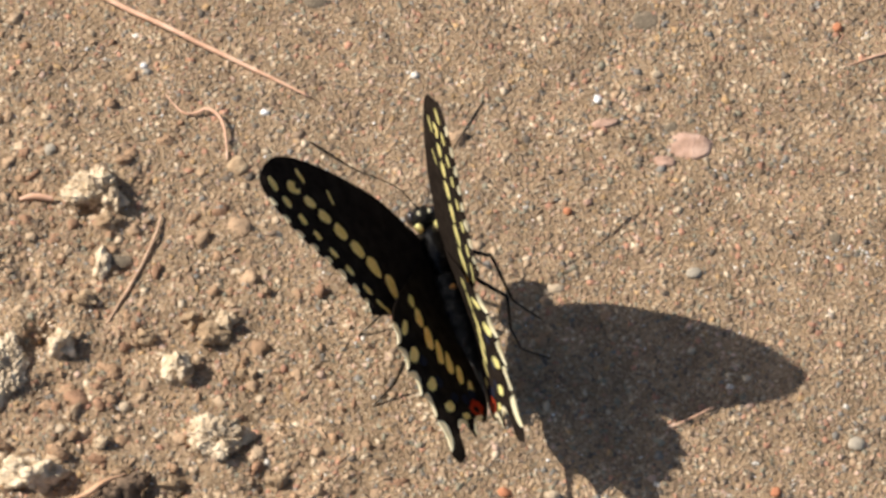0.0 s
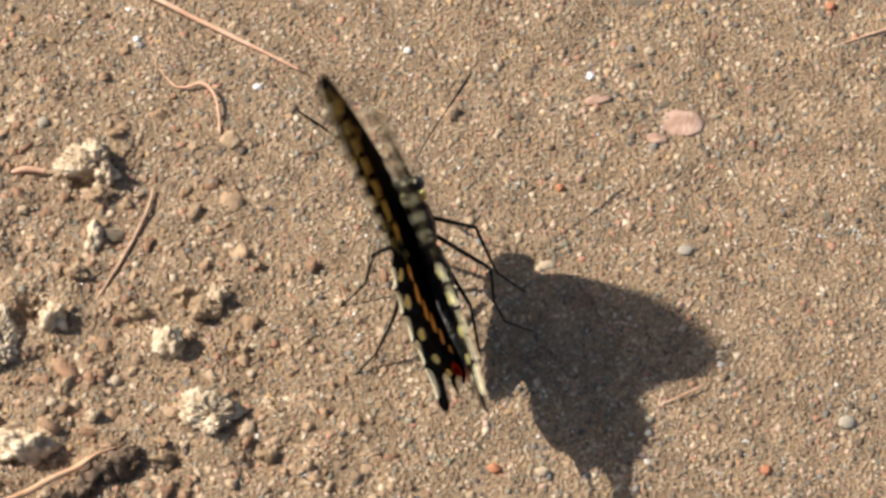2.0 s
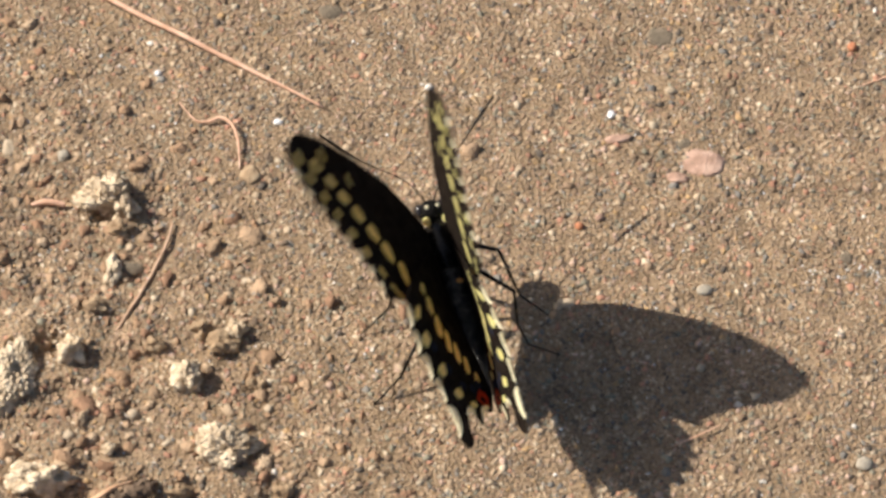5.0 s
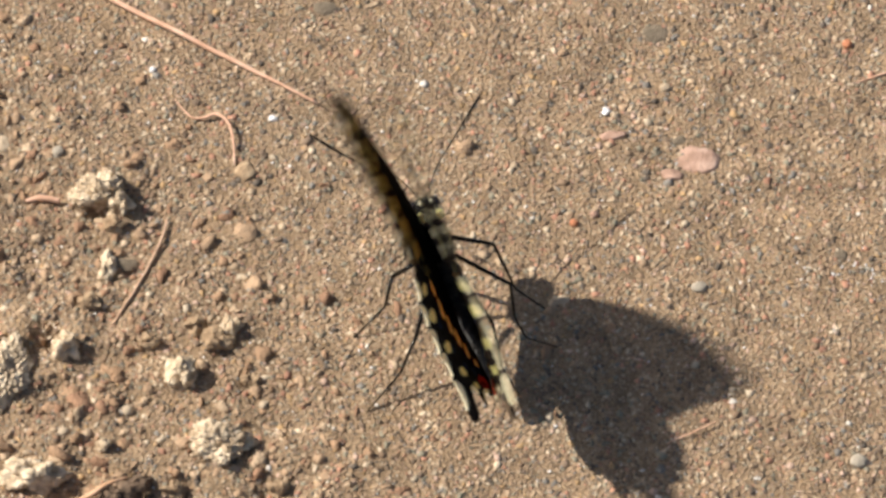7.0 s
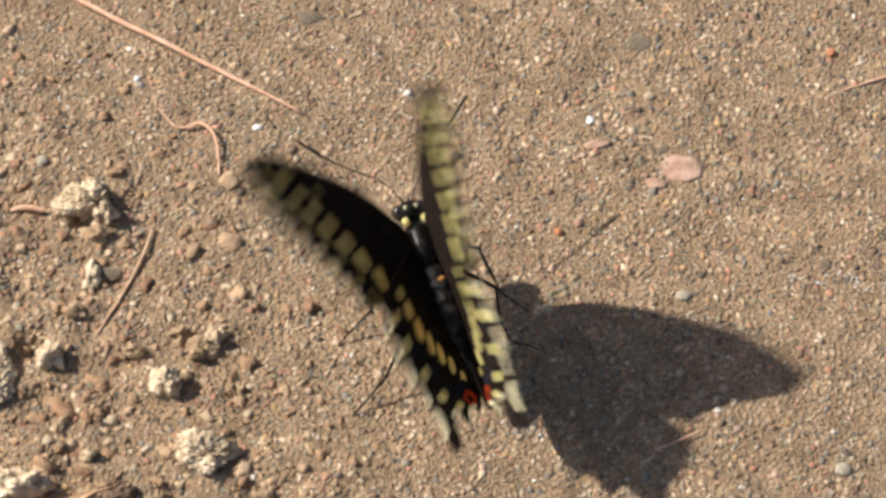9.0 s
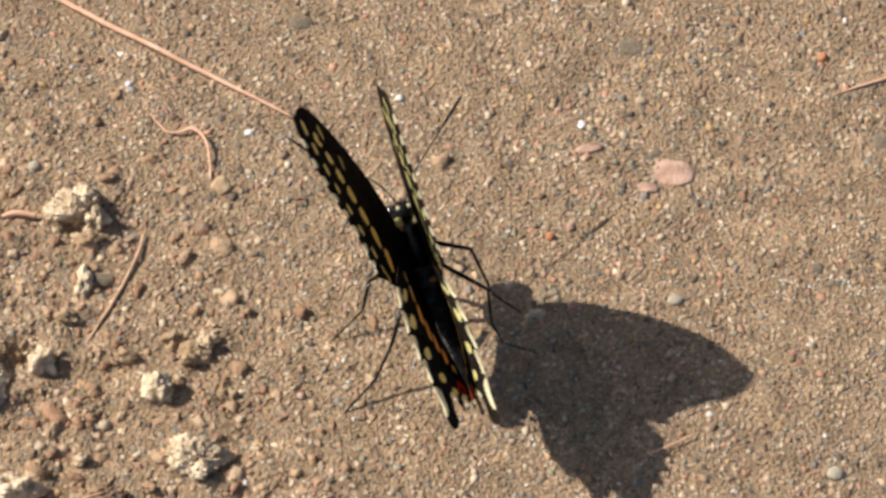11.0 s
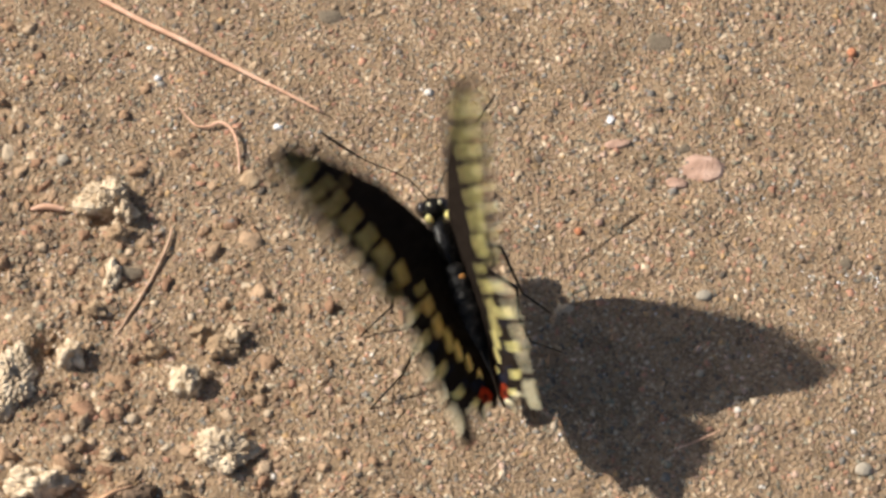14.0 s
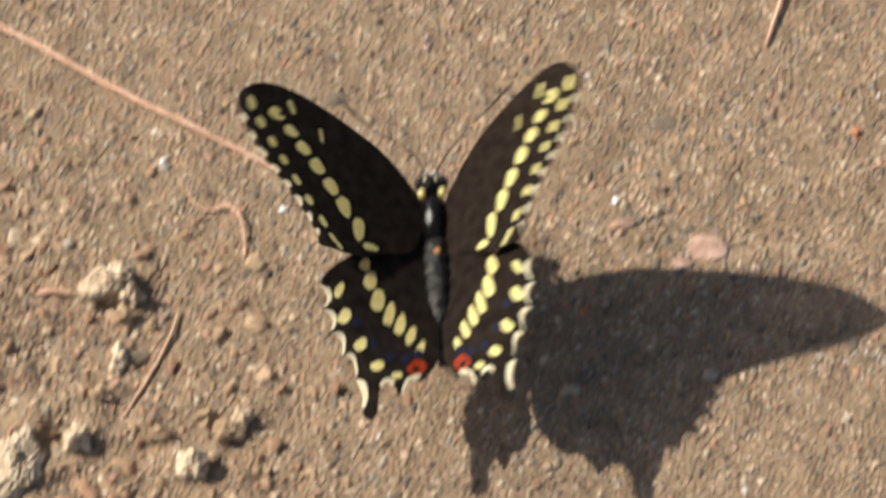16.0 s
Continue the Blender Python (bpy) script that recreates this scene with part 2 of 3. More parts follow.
def scatter(name, xy, radius, mat, label, category, sink=0.35, detail=1, flat=0.75, smooth=False, jag=0.22, seed=5, spread=(0.7, 1.25)):
    """Many small stones on the sheet, as one object."""
    rng = np.random.default_rng(seed)
    base, faces = ico(detail)
    n = len(xy)
    v = np.repeat(base[None], n, 0) * (1 + rng.normal(0, jag, (n, len(base), 1)).clip(-0.45, 0.5))
    v *= rng.uniform(*spread, (n, 1, 3)) * np.array([1, 1, flat])
    a = rng.uniform(0, 2 * np.pi, n)
    ca, sa = np.cos(a)[:, None], np.sin(a)[:, None]
    v = np.stack([v[..., 0] * ca - v[..., 1] * sa, v[..., 0] * sa + v[..., 1] * ca, v[..., 2]], -1) * radius[:, None, None]
    z = rise(xy[:, 0], xy[:, 1]) + radius * (flat - 2 * flat * sink)
    v += np.stack([xy[:, 0], xy[:, 1], z], -1)[:, None, :]
    f = (faces[None] + (np.arange(n) * len(base))[:, None, None]).reshape(-1, 3)
    me = bpy.data.meshes.new(name)
    me.vertices.add(n * len(base))
    me.vertices.foreach_set("co", v.reshape(-1).astype(np.float32))
    me.loops.add(f.size)
    me.loops.foreach_set("vertex_index", f.reshape(-1).astype(np.int32))
    me.polygons.add(len(f))
    me.polygons.foreach_set("loop_start", np.arange(0, f.size, 3, dtype=np.int32))
    if smooth:
        me.polygons.foreach_set("use_smooth", np.ones(len(f), bool))
    me.update(calc_edges=True)
    me.materials.append(mat)
    return tagged(new(name, me), label, category, kind="stuff")


rng = np.random.default_rng(11)
N = 156000
xy = np.stack([rng.uniform(-0.097, 0.097, N), rng.uniform(-0.064, 0.090, N)], -1)
# sparse patches of finer soil between the grains
bare = sum(np.sin(xy[:, 0] * a + xy[:, 1] * b + c) for a, b, c in [(410, 230, 0.3), (-260, 520, 1.9), (730, -340, 4.0), (190, 870, 2.2), (-950, -420, 5.1), (1300, 700, 0.9)])
xy = xy[rng.uniform(0, 1, N) < np.clip(0.82 + 0.12 * bare, 0.5, 1)][:120000]
N = len(xy)
size = np.clip(rng.lognormal(math.log(0.26), 0.45, N), 0.12, 0.85) * MM
scatter("sand_grains", xy, size, GRAINS, "loose coarse sand grains, tan, brown, grey and rust", "sand", sink=0.66, flat=0.62, jag=0.38)
N = 260
xy = np.stack([rng.uniform(-0.105, 0.105, N), rng.uniform(-0.078, 0.098, N)], -1)
xy = np.concatenate([xy, np.stack([rng.normal(0.071, 0.005, 45), rng.normal(-0.003, 0.0022, 45)], -1)])
N = len(xy)
scatter("mica_flakes", xy, rng.uniform(0.14, 0.30, N) * MM, GLINT, "tiny glinting pale mica flakes in the sand", "sand", sink=0.2, flat=0.4, seed=8)
N = 3500
xy = np.stack([rng.uniform(-0.105, 0.04, N), rng.uniform(-0.078, 0.05, N)], -1)
keep = rng.uniform(0, 1, N) < np.clip((-xy[:, 0] - xy[:, 1] * 0.75 - 0.020) / 0.045, 0.012, 1)
xy = xy[keep]
scatter("soil_crumbs", xy, np.clip(rng.lognormal(math.log(0.50), 0.42, len(xy)), 0.25, 1.5) * MM, EARTH, "small crumbs of dry brown soil on the sand", "soil", sink=0.57, detail=2, smooth=False, jag=0.3, flat=0.8, seed=21, spread=(0.5, 1.6))


def ground_z(x, y):
    return float(rise(np.array([x]), np.array([y]))[0])


# ---- clods and pebbles ----
def clod(x, y, wide, deep, tall, seed, detail=5, mat=None, label="pale dry crumbly clay clod on the sand", bite=0.0, crag=1.0):
    """A broken lump of dry clay, craggy with rounded grains and hollows. Millimetres."""
    bm = bmesh.new()
    for v in bmesh.ops.create_icosphere(bm, subdivisions=detail, radius=1.0)["verts"]:
        d = v.co.copy()
        q = d * 1.5 + Vector((seed, -seed * 1.3, seed * 0.7))
        near, near2 = noise.voronoi(q * 1.5)[0], noise.voronoi(q * 4.2)[0]
        f = 0.86 + crag * (0.70 * noise.noise(q * 0.9) + 0.28 * (near[1] - near[0])) + 0.15 * (near2[1] - near2[0]) + 0.15 * noise.noise(q * 6) + 0.11 * noise.noise(q * 15)
        f *= 1 - bite * max(d.dot(Vector((0.25, -0.95, -0.15))), 0) ** 3
        v.co = Vector((d.x * wide * 0.5, d.y * deep * 0.5, d.z * tall * 0.78)) * f * MM
    x, y = x * MM, y * MM
    return thing("clay_clod", bm, mat or CLAY, label, "clod", "clay clods on the sand", at=pose(x, y, ground_z(x, y) + tall * 0.1 * MM))


clod(-60.5, 10.6, 8.8, 7.4, 5.0, 2.1, 6, label="pale crumbly clay clod with a dark hollow", bite=0.6)
clod(-57.1, 8.0, 4.4, 4.2, 3.8, 3.7, 5, label="pale knob of clay against a larger clod")
clod(-37.2, -40.0, 10.6, 7.6, 4.4, 5.4, 6, label="large pale gritty clay clod")
clod(-74.6, -26.4, 9.6, 13.6, 4.4, 8.3, 6, label="long pale clay clod with a flat side", crag=0.45)
clod(-44.0, -26.4, 4.8, 6.0, 4.4, 11.9, label="small pale angular clay clod")
clod(-64.4, -21.2, 4.6, 4.6, 3.6, 14.2, label="small pale clay clod beside a hollow")
clod(-68.1, -46.3, 9.0, 5.5, 4.0, 17.7, label="low pale clay clod")
clod(-36.4, -16.6, 3.2, 3.2, 2.6, 20.3, label="small pale clay crumb on sand")
clod(-38.8, -19.0, 5.0, 3.8, 2.8, 23.6, mat=DULL, label="small dull clay crumb on sand")
clod(-42.4, -16.4, 3.4, 3.0, 2.4, 26.2, mat=DULL, label="small dull clay crumb on sand")
clod(-56.7, -40.8, 2.6, 2.4, 2.2, 29.4, label="small pale clay crumb on sand")
clod(-58.5, -4.6, 2.8, 7.0, 2.2, 31.5, label="narrow pale ridge of dry clay", crag=0.7)
clod(-57.4, 3.8, 4.0, 3.0, 2.2, 33.5, mat=DULL, label="small dull clay crumb on sand")
clod(-50.4, -19.4, 3.0, 2.4, 2.0, 36.1, mat=DULL, label="small dull clay crumb on sand")
clod(-32.8, -26.6, 3.2, 2.6, 2.4, 38.4, mat=DULL, label="small brown clod of soil")
clod(-44.4, -48.0, 4.0, 3.0, 2.6, 41.2, mat=DULL, label="small brown clod of soil")
clod(-27.2, -47.8, 3.4, 3.4, 2.8, 44.9, mat=DULL, label="small brown clod of soil")
clod(-60.8, -11.9, 3.6, 3.0, 2.0, 47.3, mat=DULL, label="small brown clod of soil")


def pebble(x, y, wide, deep, tall, turn, mat, label, seed, rough=0.16):
    bm = bmesh.new()
    ball(bm, (0, 0, 0), (wide / 2 * MM, deep / 2 * MM, tall / 2 * MM), rough, 1.1, 3, seed)
    x, y = x * MM, y * MM
    return thing("pebble", bm, mat, label, "pebble", "pebbles in the sand", at=pose(x, y, ground_z(x, y) + tall * (0.16 if tall < 1.5 and mat is not DARK else -0.2) * MM, 0, 0, turn))


pebble(44.3, 20.9, 8.6, 6.4, 1.5, -5, PINK, "smooth flat pinkish pebble half sunk in sand", 3.1, 0.3)
pebble(20.0, -9.3, 3.6, 2.0, 1.6, 8, CREAM, "small cream-coloured pebble in sand", 5.5)
pebble(69.7, -40.6, 2.8, 2.6, 1.3, 20, GREY, "small light grey angular pebble", 6.1, 0.25)
pebble(81.8, 28.3, 5.0, 4.4, 1.6, 0, DARK, "flat dark grey pebble half sunk in sand", 7.4)
pebble(41.1, 25.0, 3.0, 2.2, 1.3, 30, DARK, "small dark grey pebble in sand", 8.8)
pebble(68.6, 0.9, 2.6, 2.6, 1.3, 10, DARK, "small dark grey pebble in sand", 9.9)
pebble(43.8, -6.2, 2.8, 2.2, 1.2, 15, GREY, "small bluish grey pebble in sand", 12.2)
pebble(37.1, 48.8, 6.0, 4.4, 1.3, 5, DARK, "flat dark grey pebble half sunk in sand", 13.3)
pebble(-22.7, 53.2, 4.8, 3.6, 1.8, -10, DARK, "dark grey pebble in the sand", 14.1)
pebble(28.1, 30.9, 1.7, 1.3, 1.2, 25, GLINT, "small bright white quartz pebble", 15.5, 0.7)
pebble(29.7, 30.2, 1.6, 1.2, 1.0, -30, CREAM, "small cream-coloured pebble beside white quartz", 25.5, 0.6)
pebble(-53.1, 38.4, 1.3, 1.2, 1.0, 0, GLINT, "tiny bright white quartz pebble", 16.5, 0.3)
pebble(-31.1, 28.0, 1.5, 1.3, 1.0, 0, GLINT, "tiny bright white quartz pebble", 17.5, 0.3)
pebble(38.7, 36.4, 2.0, 1.7, 1.2, 0, CREAM, "small cream-coloured pebble in sand", 18.5)
pebble(-63.6, -37.8, 2.3, 1.8, 1.5, 30, CREAM, "small cream-coloured pebble in sand", 19.5)
pebble(-53.1, -33.1, 2.2, 2.0, 1.4, 0, CREAM, "small cream-coloured pebble in sand", 21.5)
pebble(-30.3, -31.6, 1.6, 1.5, 1.2, 0, CREAM, "small cream-coloured pebble in sand", 22.5)
pebble(-78.7, 22.1, 2.4, 3.4, 1.8, 10, CREAM, "small pale cream stone on the sand", 31.5, 0.4)
pebble(-68.7, 19.8, 2.3, 2.4, 1.4, 40, GREY, "small light grey angular pebble", 32.5, 0.3)
pebble(-35.4, 16.5, 3.4, 4.0, 1.2, 15, DULL, "flat tan pebble half sunk in sand", 33.5, 0.35)
pebble(-55.4, -3.2, 4.6, 3.2, 1.6, 5, DARK, "dark grey pebble beside a clay ridge", 34.5, 0.3)
pebble(22.3, 6.7, 1.5, 1.4, 1.3, 0, RUST, "tiny rust-red pebble in sand", 35.5, 0.2)
pebble(25.8, 8.5, 1.5, 1.3, 1.3, 20, PINK, "tiny pinkish pebble in sand", 36.5, 0.2)
pebble(10.7, -49.8, 1.8, 2.2, 1.4, 60, RUST, "small rust-red pebble in sand", 37.5, 0.3)
pebble(18.6, -50.5, 2.4, 2.0, 1.4, 0, CREAM, "small cream-coloured pebble in sand", 38.5, 0.3)
pebble(55.7, -49.9, 1.6, 1.8, 1.3, 0, RUST, "small rust-red pebble in sand", 39.5, 0.3)
pebble(71.8, 46.8, 1.7, 1.9, 1.3, 0, RUST, "small rust-red pebble in sand", 40.5, 0.3)
pebble(29.4, 25.6, 4.2, 2.0, 0.9, 12, PINK, "thin flat pinkish pebble sunk in sand", 41.5, 0.35)
pebble(39.5, 17.4, 3.4, 2.2, 1.2, -15, PINK, "small flat pinkish pebble sunk in sand", 42.5, 0.35)


# ---- dry needles, stems and bark ----
def stem(name, points, radii, mat, label, category, flat=1.0, lift=0.3):
    line = smooth_line([(x * MM, y * MM, z * MM) for x, y, z in points], 8)
    line = [Vector((q.x, q.y, q.z + ground_z(q.x, q.y) + lift * MM)) for q in line]
    return thing(name, tube(bmesh.new(), line, [r * MM for r in radii], 8, flat), mat, label, category)


stem("pine_needle", [(-90.0, 71.8, 0.6), (-72.0, 60.3, 0.9), (-57.0, 50.6, 1), (-40.0, 40.8, 0.9), (-23.2, 31.0, 0.5)], [0.4, 0.5, 0.5, 0.45, 0.2], NEEDLE, "long pinkish dry pine needle lying on sand", "pine needle")
stem("pine_needle", [(72.2, 37.9, 0), (78.7, 40.5, 0.15), (85.7, 43.4, 0.2), (99.7, 48.3, 0.2)], [0.1, 0.26, 0.36, 0.4], NEEDLE, "pale orange dry pine needle lying on sand", "pine needle", lift=0.1)
stem("pine_needle", [(62.5, 88, 0.6), (59.9, 78.3, 0.6), (56.2, 66.6, 0.3)], [0.4, 0.42, 0.2], NEEDLE, "short pinkish dry pine needle", "pine needle")
stem("rootlet", [(-48.9, 31.7, 0), (-45.8, 27.9, 0.2), (-43.3, 27.5, 0.5), (-41.2, 28.0, 0.9), (-39.0, 26.1, 1), (-37.9, 22.5, 0.8), (-37.5, 17.7, 0.1)], [0.1, 0.2, 0.3, 0.32, 0.26, 0.14], NEEDLE, "thin curled reddish rootlet on the sand", "rootlet")
stem("twig", [(-48.6, 6.0, 0.5), (-49.4, 1.6, 0.5), (-50.6, -2.2, 0.4), (-52.9, -8.4, 0.3), (-55.2, -13, 0.2), (-57.2, -16.6, 0.0)], [0.22, 0.3, 0.3, 0.3, 0.28, 0.18], STEM, "bent dull brown dry stem on sand", "twig", lift=0.15)
stem("twig", [(-73.6, 9.1, 0.2), (-71.2, 9.6, 0.6), (-67.6, 9.2, 0.6)], [0.3, 0.6, 0.5], NEEDLE, "short stub of a pinkish dry stem", "twig")
stem("grass_blade", [(37.4, -38.1, 0), (39.9, -36.9, 0.2), (42.7, -35.5, 0.4), (46.1, -33.6, 0.6)], [0.06, 0.15, 0.2, 0.08], NEEDLE, "short dry straw-coloured grass blade on sand", "grass blade", 0.6)
stem("dry_straw", [(-72.5, -59.4, 1.6), (-64.0, -54.4, 2.4), (-58.0, -50.7, 2.6), (-52.1, -46.8, 1.4)], [0.5, 0.6, 0.55, 0.15], STRAW, "golden dry straw leaning on dark bark", "straw")


def bark_piece():
    bm = bmesh.new()
    line = smooth_line([(-64.5, -59.4, 0), (-59.0, -55.0, 0), (-53.5, -50.8, 0), (-48.1, -47.0, 0)], 30)
    tube(bm, [Vector((q.x * MM, q.y * MM, 0.7 * MM)) for q in line], [1.2 * MM, 2.1 * MM, 2.2 * MM, 1.0 * MM], 36, 0.7)
    for v in bm.verts:
        q = v.co * 300
        for k in (1.0, 2.6, 6.0):
            p = q * k
            v.co += Vector((noise.noise(p), noise.noise(p + Vector((9, 0, 0))), noise.noise(p + Vector((0, 9, 0))))) * 1.5 / k ** 0.65 * MM
    return thing("bark_piece", bm, BARK, "rough dark rotting bark piece half sunk in soil", "bark")


bark_piece()


# ---- the butterfly; its parts are built in its own space: x right, y forward, z up, millimetres ----
butterfly = tagged(new("butterfly"), "black swallowtail butterfly with yellow-spotted tailed wings", "butterfly")


def camber(x, y):
    """The bow of a wing: a little along its span, and its trailing part curls up; both twist a little."""
    k = max(-y - 15, 0) / 25
    return 0.1 * math.sin(min(max(x / 40, 0), 1.1) * math.pi) + 2.3 * k ** 1.5 + k * (2.0 - 0.33 * x) + 0.016 * (max(y, -15) - 8) * min(max(x / 8, 0), 1)


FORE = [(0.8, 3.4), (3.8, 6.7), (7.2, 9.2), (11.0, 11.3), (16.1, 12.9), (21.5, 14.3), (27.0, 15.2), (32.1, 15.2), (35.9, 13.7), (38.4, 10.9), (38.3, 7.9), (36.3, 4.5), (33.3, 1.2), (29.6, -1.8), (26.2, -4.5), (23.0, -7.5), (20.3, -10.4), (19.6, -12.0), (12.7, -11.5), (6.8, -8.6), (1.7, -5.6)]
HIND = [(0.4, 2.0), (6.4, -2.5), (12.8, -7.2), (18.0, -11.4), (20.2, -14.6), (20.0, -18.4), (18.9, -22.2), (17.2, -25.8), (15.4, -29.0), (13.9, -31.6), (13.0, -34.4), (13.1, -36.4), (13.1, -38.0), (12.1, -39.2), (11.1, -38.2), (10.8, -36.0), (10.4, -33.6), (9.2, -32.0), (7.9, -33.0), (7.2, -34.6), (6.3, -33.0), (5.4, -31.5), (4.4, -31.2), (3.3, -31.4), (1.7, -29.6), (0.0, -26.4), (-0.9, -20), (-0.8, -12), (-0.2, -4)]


def oval(x, y, long, wide, turn, seed, pinch=0.0, n=14):
    """An uneven oval, as a list of points in the wing's plane."""
    r = random.Random(seed)
    c, s = math.cos(radians(turn)), math.sin(radians(turn))
    out = []
    for i in range(n):
        a = 2 * math.pi * i / n
        g = 1 + r.uniform(-0.10, 0.10)
        flat = abs(math.cos(a)) ** 0.8 * math.copysign(1, math.cos(a))
        u, v = flat * long / 2 * g, math.copysign(abs(math.sin(a)) ** 0.8, math.sin(a)) * wide / 2 * g * (1 + pinch * math.cos(a))
        out.append((x + u * c - v * s, y + u * s + v * c))
    return out


def inside(x, y, ring):
    odd = False
    for (ax, ay), (bx, by) in zip(ring, ring[1:] + ring[:1]):
        if (ay > y) != (by > y) and x < (bx - ax) * (y - ay) / (by - ay) + ax:
            odd = not odd
    return odd


def wing_edge(outline, centre, bite, lo, hi, count, thick, reach, comma=0.0):
    """The wing's outline, smoothed, with rounded bites between pointed teeth from control point lo to hi; and the pale marks in the bites, which thin out to the rear where comma is 1."""
    edge = smooth_line([(x, y, 0) for x, y in outline], 8, True)
    runs = [0.0]
    for i in range(lo * 8 + 1, hi * 8 + 1):
        runs.append(runs[-1] + (edge[i] - edge[i - 1]).length)
    inner = [[] for _ in range(count)]
    rim = [[] for _ in range(count)]
    for k, run in enumerate(runs):
        i = lo * 8 + k
        inward = (Vector((*centre, 0)) - edge[i]).normalized()
        f = run / runs[-1] * count
        edge[i] = edge[i] + inward * bite * abs(math.sin(math.pi * f)) ** 0.8
        n, u = min(int(f), count - 1), f - min(int(f), count - 1)
        if abs(u - 0.5) < reach / 2:
            even = math.cos((u - 0.5) / reach * math.pi * 0.8)
            tail_off = min((u - 0.5 + reach / 2) / (0.16 * reach) + 0.35, 1) * (0.28 + 0.85 * (1 - u) ** 1.3)
            rim[n].append(edge[i] - inward * 0.3)
            inner[n].append(edge[i] + inward * thick * (even + (tail_off - even) * comma))
    pale = [[(q.x, q.y) for q in a + b[::-1]] for a, b in zip(rim, inner) if len(a) > 1]
    return [(q.x, q.y) for q in edge], pale


def lining(edge, lo, hi, first, last):
    """A pale line just inside the edge between two control points, from one width to another."""
    rim, inner = [], []
    for i in range(round(lo * 8), round(hi * 8) + 1):
        u = (i - lo * 8) / ((hi - lo) * 8)
        way = (Vector(edge[i + 1]) - Vector(edge[i - 1])).normalized()
        inward = Vector((way.y, -way.x))
        q = Vector(edge[i])
        wide = (first + (last - first) * u) * min(1, u * 6 + 0.3, (1 - u) * 6 + 0.2)
        rim.append(q - inward * 0.2)
        inner.append(q + inward * wide)
    return [(q.x, q.y) for q in rim + inner[::-1]]


def cut_wing(side, edge, marks, thick, margin, droop, reach):
    """Cuts a wing along its spots: the black blade, and one thin two-skinned piece for each spot. Its outer margin, a stretch of the edge, droops."""
    spots = [q[3] for q in marks]
    rim_line = [Vector(q) for q in edge[margin[0]:margin[1]]]

    def bow(x, y):
        away = min((q - Vector((x, y))).length for q in rim_line)
        return camber(x, y) - droop * max(1 - away / reach, 0) ** 2

    verts, edges = [], []
    for ring in [edge] + spots:
        k = len(verts)
        verts += ring
        edges += [(k + i, k + (i + 1) % len(ring)) for i in range(len(ring))]
    xs, ys = [q[0] for q in edge], [q[1] for q in edge]
    for i in range(int((max(xs) - min(xs)) / 1.6)):
        for j in range(int((max(ys) - min(ys)) / 1.6)):
            x, y = min(xs) + 1.6 * i + 0.8 * (j % 2), min(ys) + 1.6 * j
            if inside(x, y, edge):
                verts.append((x, y))
    pts, _, faces, *_ = delaunay_2d_cdt([Vector(q) for q in verts], edges, [], 0, 1e-5)
    pieces = [[] for _ in range(len(spots) + 1)]
    for f in faces:
        x, y = sum(pts[i].x for i in f) / len(f), sum(pts[i].y for i in f) / len(f)
        if not inside(x, y, edge):
            continue
        own = 0
        for k, ring in enumerate(spots):
            if inside(x, y, ring):
                own = k + 1
        pieces[own].append(f)
    made = []
    for k, tris in enumerate(pieces):
        bm = bmesh.new()
        seen = [{}, {}]
        t = thick if k == 0 else 0.22 if marks[k - 1][0] == "edge_spot" else thick + 0.05

        def at(i, up):
            if i not in seen[up]:
                x, y = pts[i]
                seen[up][i] = bm.verts.new((side * x * MM, y * MM, (bow(x, y) + (t / 2 if up else -t / 2)) * MM))
            return seen[up][i]

        rim = {}
        for f in tris:
            for up in (0, 1):
                bm.faces.new([at(i, up) for i in f])
            for a, b in zip(f, f[1:] + f[:1]):
                rim[(min(a, b), max(a, b))] = rim.get((min(a, b), max(a, b)), 0) + 1
        for (a, b), n in rim.items():
            if n == 1:
                bm.faces.new((at(a, 0), at(b, 0), at(b, 1), at(a, 1)))
        bmesh.ops.recalc_face_normals(bm, faces=bm.faces)
        made.append(bm)
    return made


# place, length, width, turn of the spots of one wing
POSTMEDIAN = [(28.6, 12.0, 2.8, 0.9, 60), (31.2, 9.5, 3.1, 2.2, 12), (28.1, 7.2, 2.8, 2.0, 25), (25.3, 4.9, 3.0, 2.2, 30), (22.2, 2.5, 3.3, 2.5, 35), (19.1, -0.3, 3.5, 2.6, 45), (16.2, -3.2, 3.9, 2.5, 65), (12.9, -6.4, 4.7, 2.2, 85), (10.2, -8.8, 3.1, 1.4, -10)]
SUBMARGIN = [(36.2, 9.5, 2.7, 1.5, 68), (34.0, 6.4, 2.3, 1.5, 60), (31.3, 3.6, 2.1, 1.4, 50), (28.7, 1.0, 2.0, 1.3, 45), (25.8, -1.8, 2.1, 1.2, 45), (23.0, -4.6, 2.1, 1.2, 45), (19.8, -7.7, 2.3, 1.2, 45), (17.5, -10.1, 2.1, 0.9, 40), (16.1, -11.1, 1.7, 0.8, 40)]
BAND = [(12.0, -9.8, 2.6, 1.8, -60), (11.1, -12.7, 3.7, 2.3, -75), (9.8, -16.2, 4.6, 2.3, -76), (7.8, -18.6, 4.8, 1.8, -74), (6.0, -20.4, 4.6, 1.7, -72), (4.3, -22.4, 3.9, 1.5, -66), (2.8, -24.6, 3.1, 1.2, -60)]
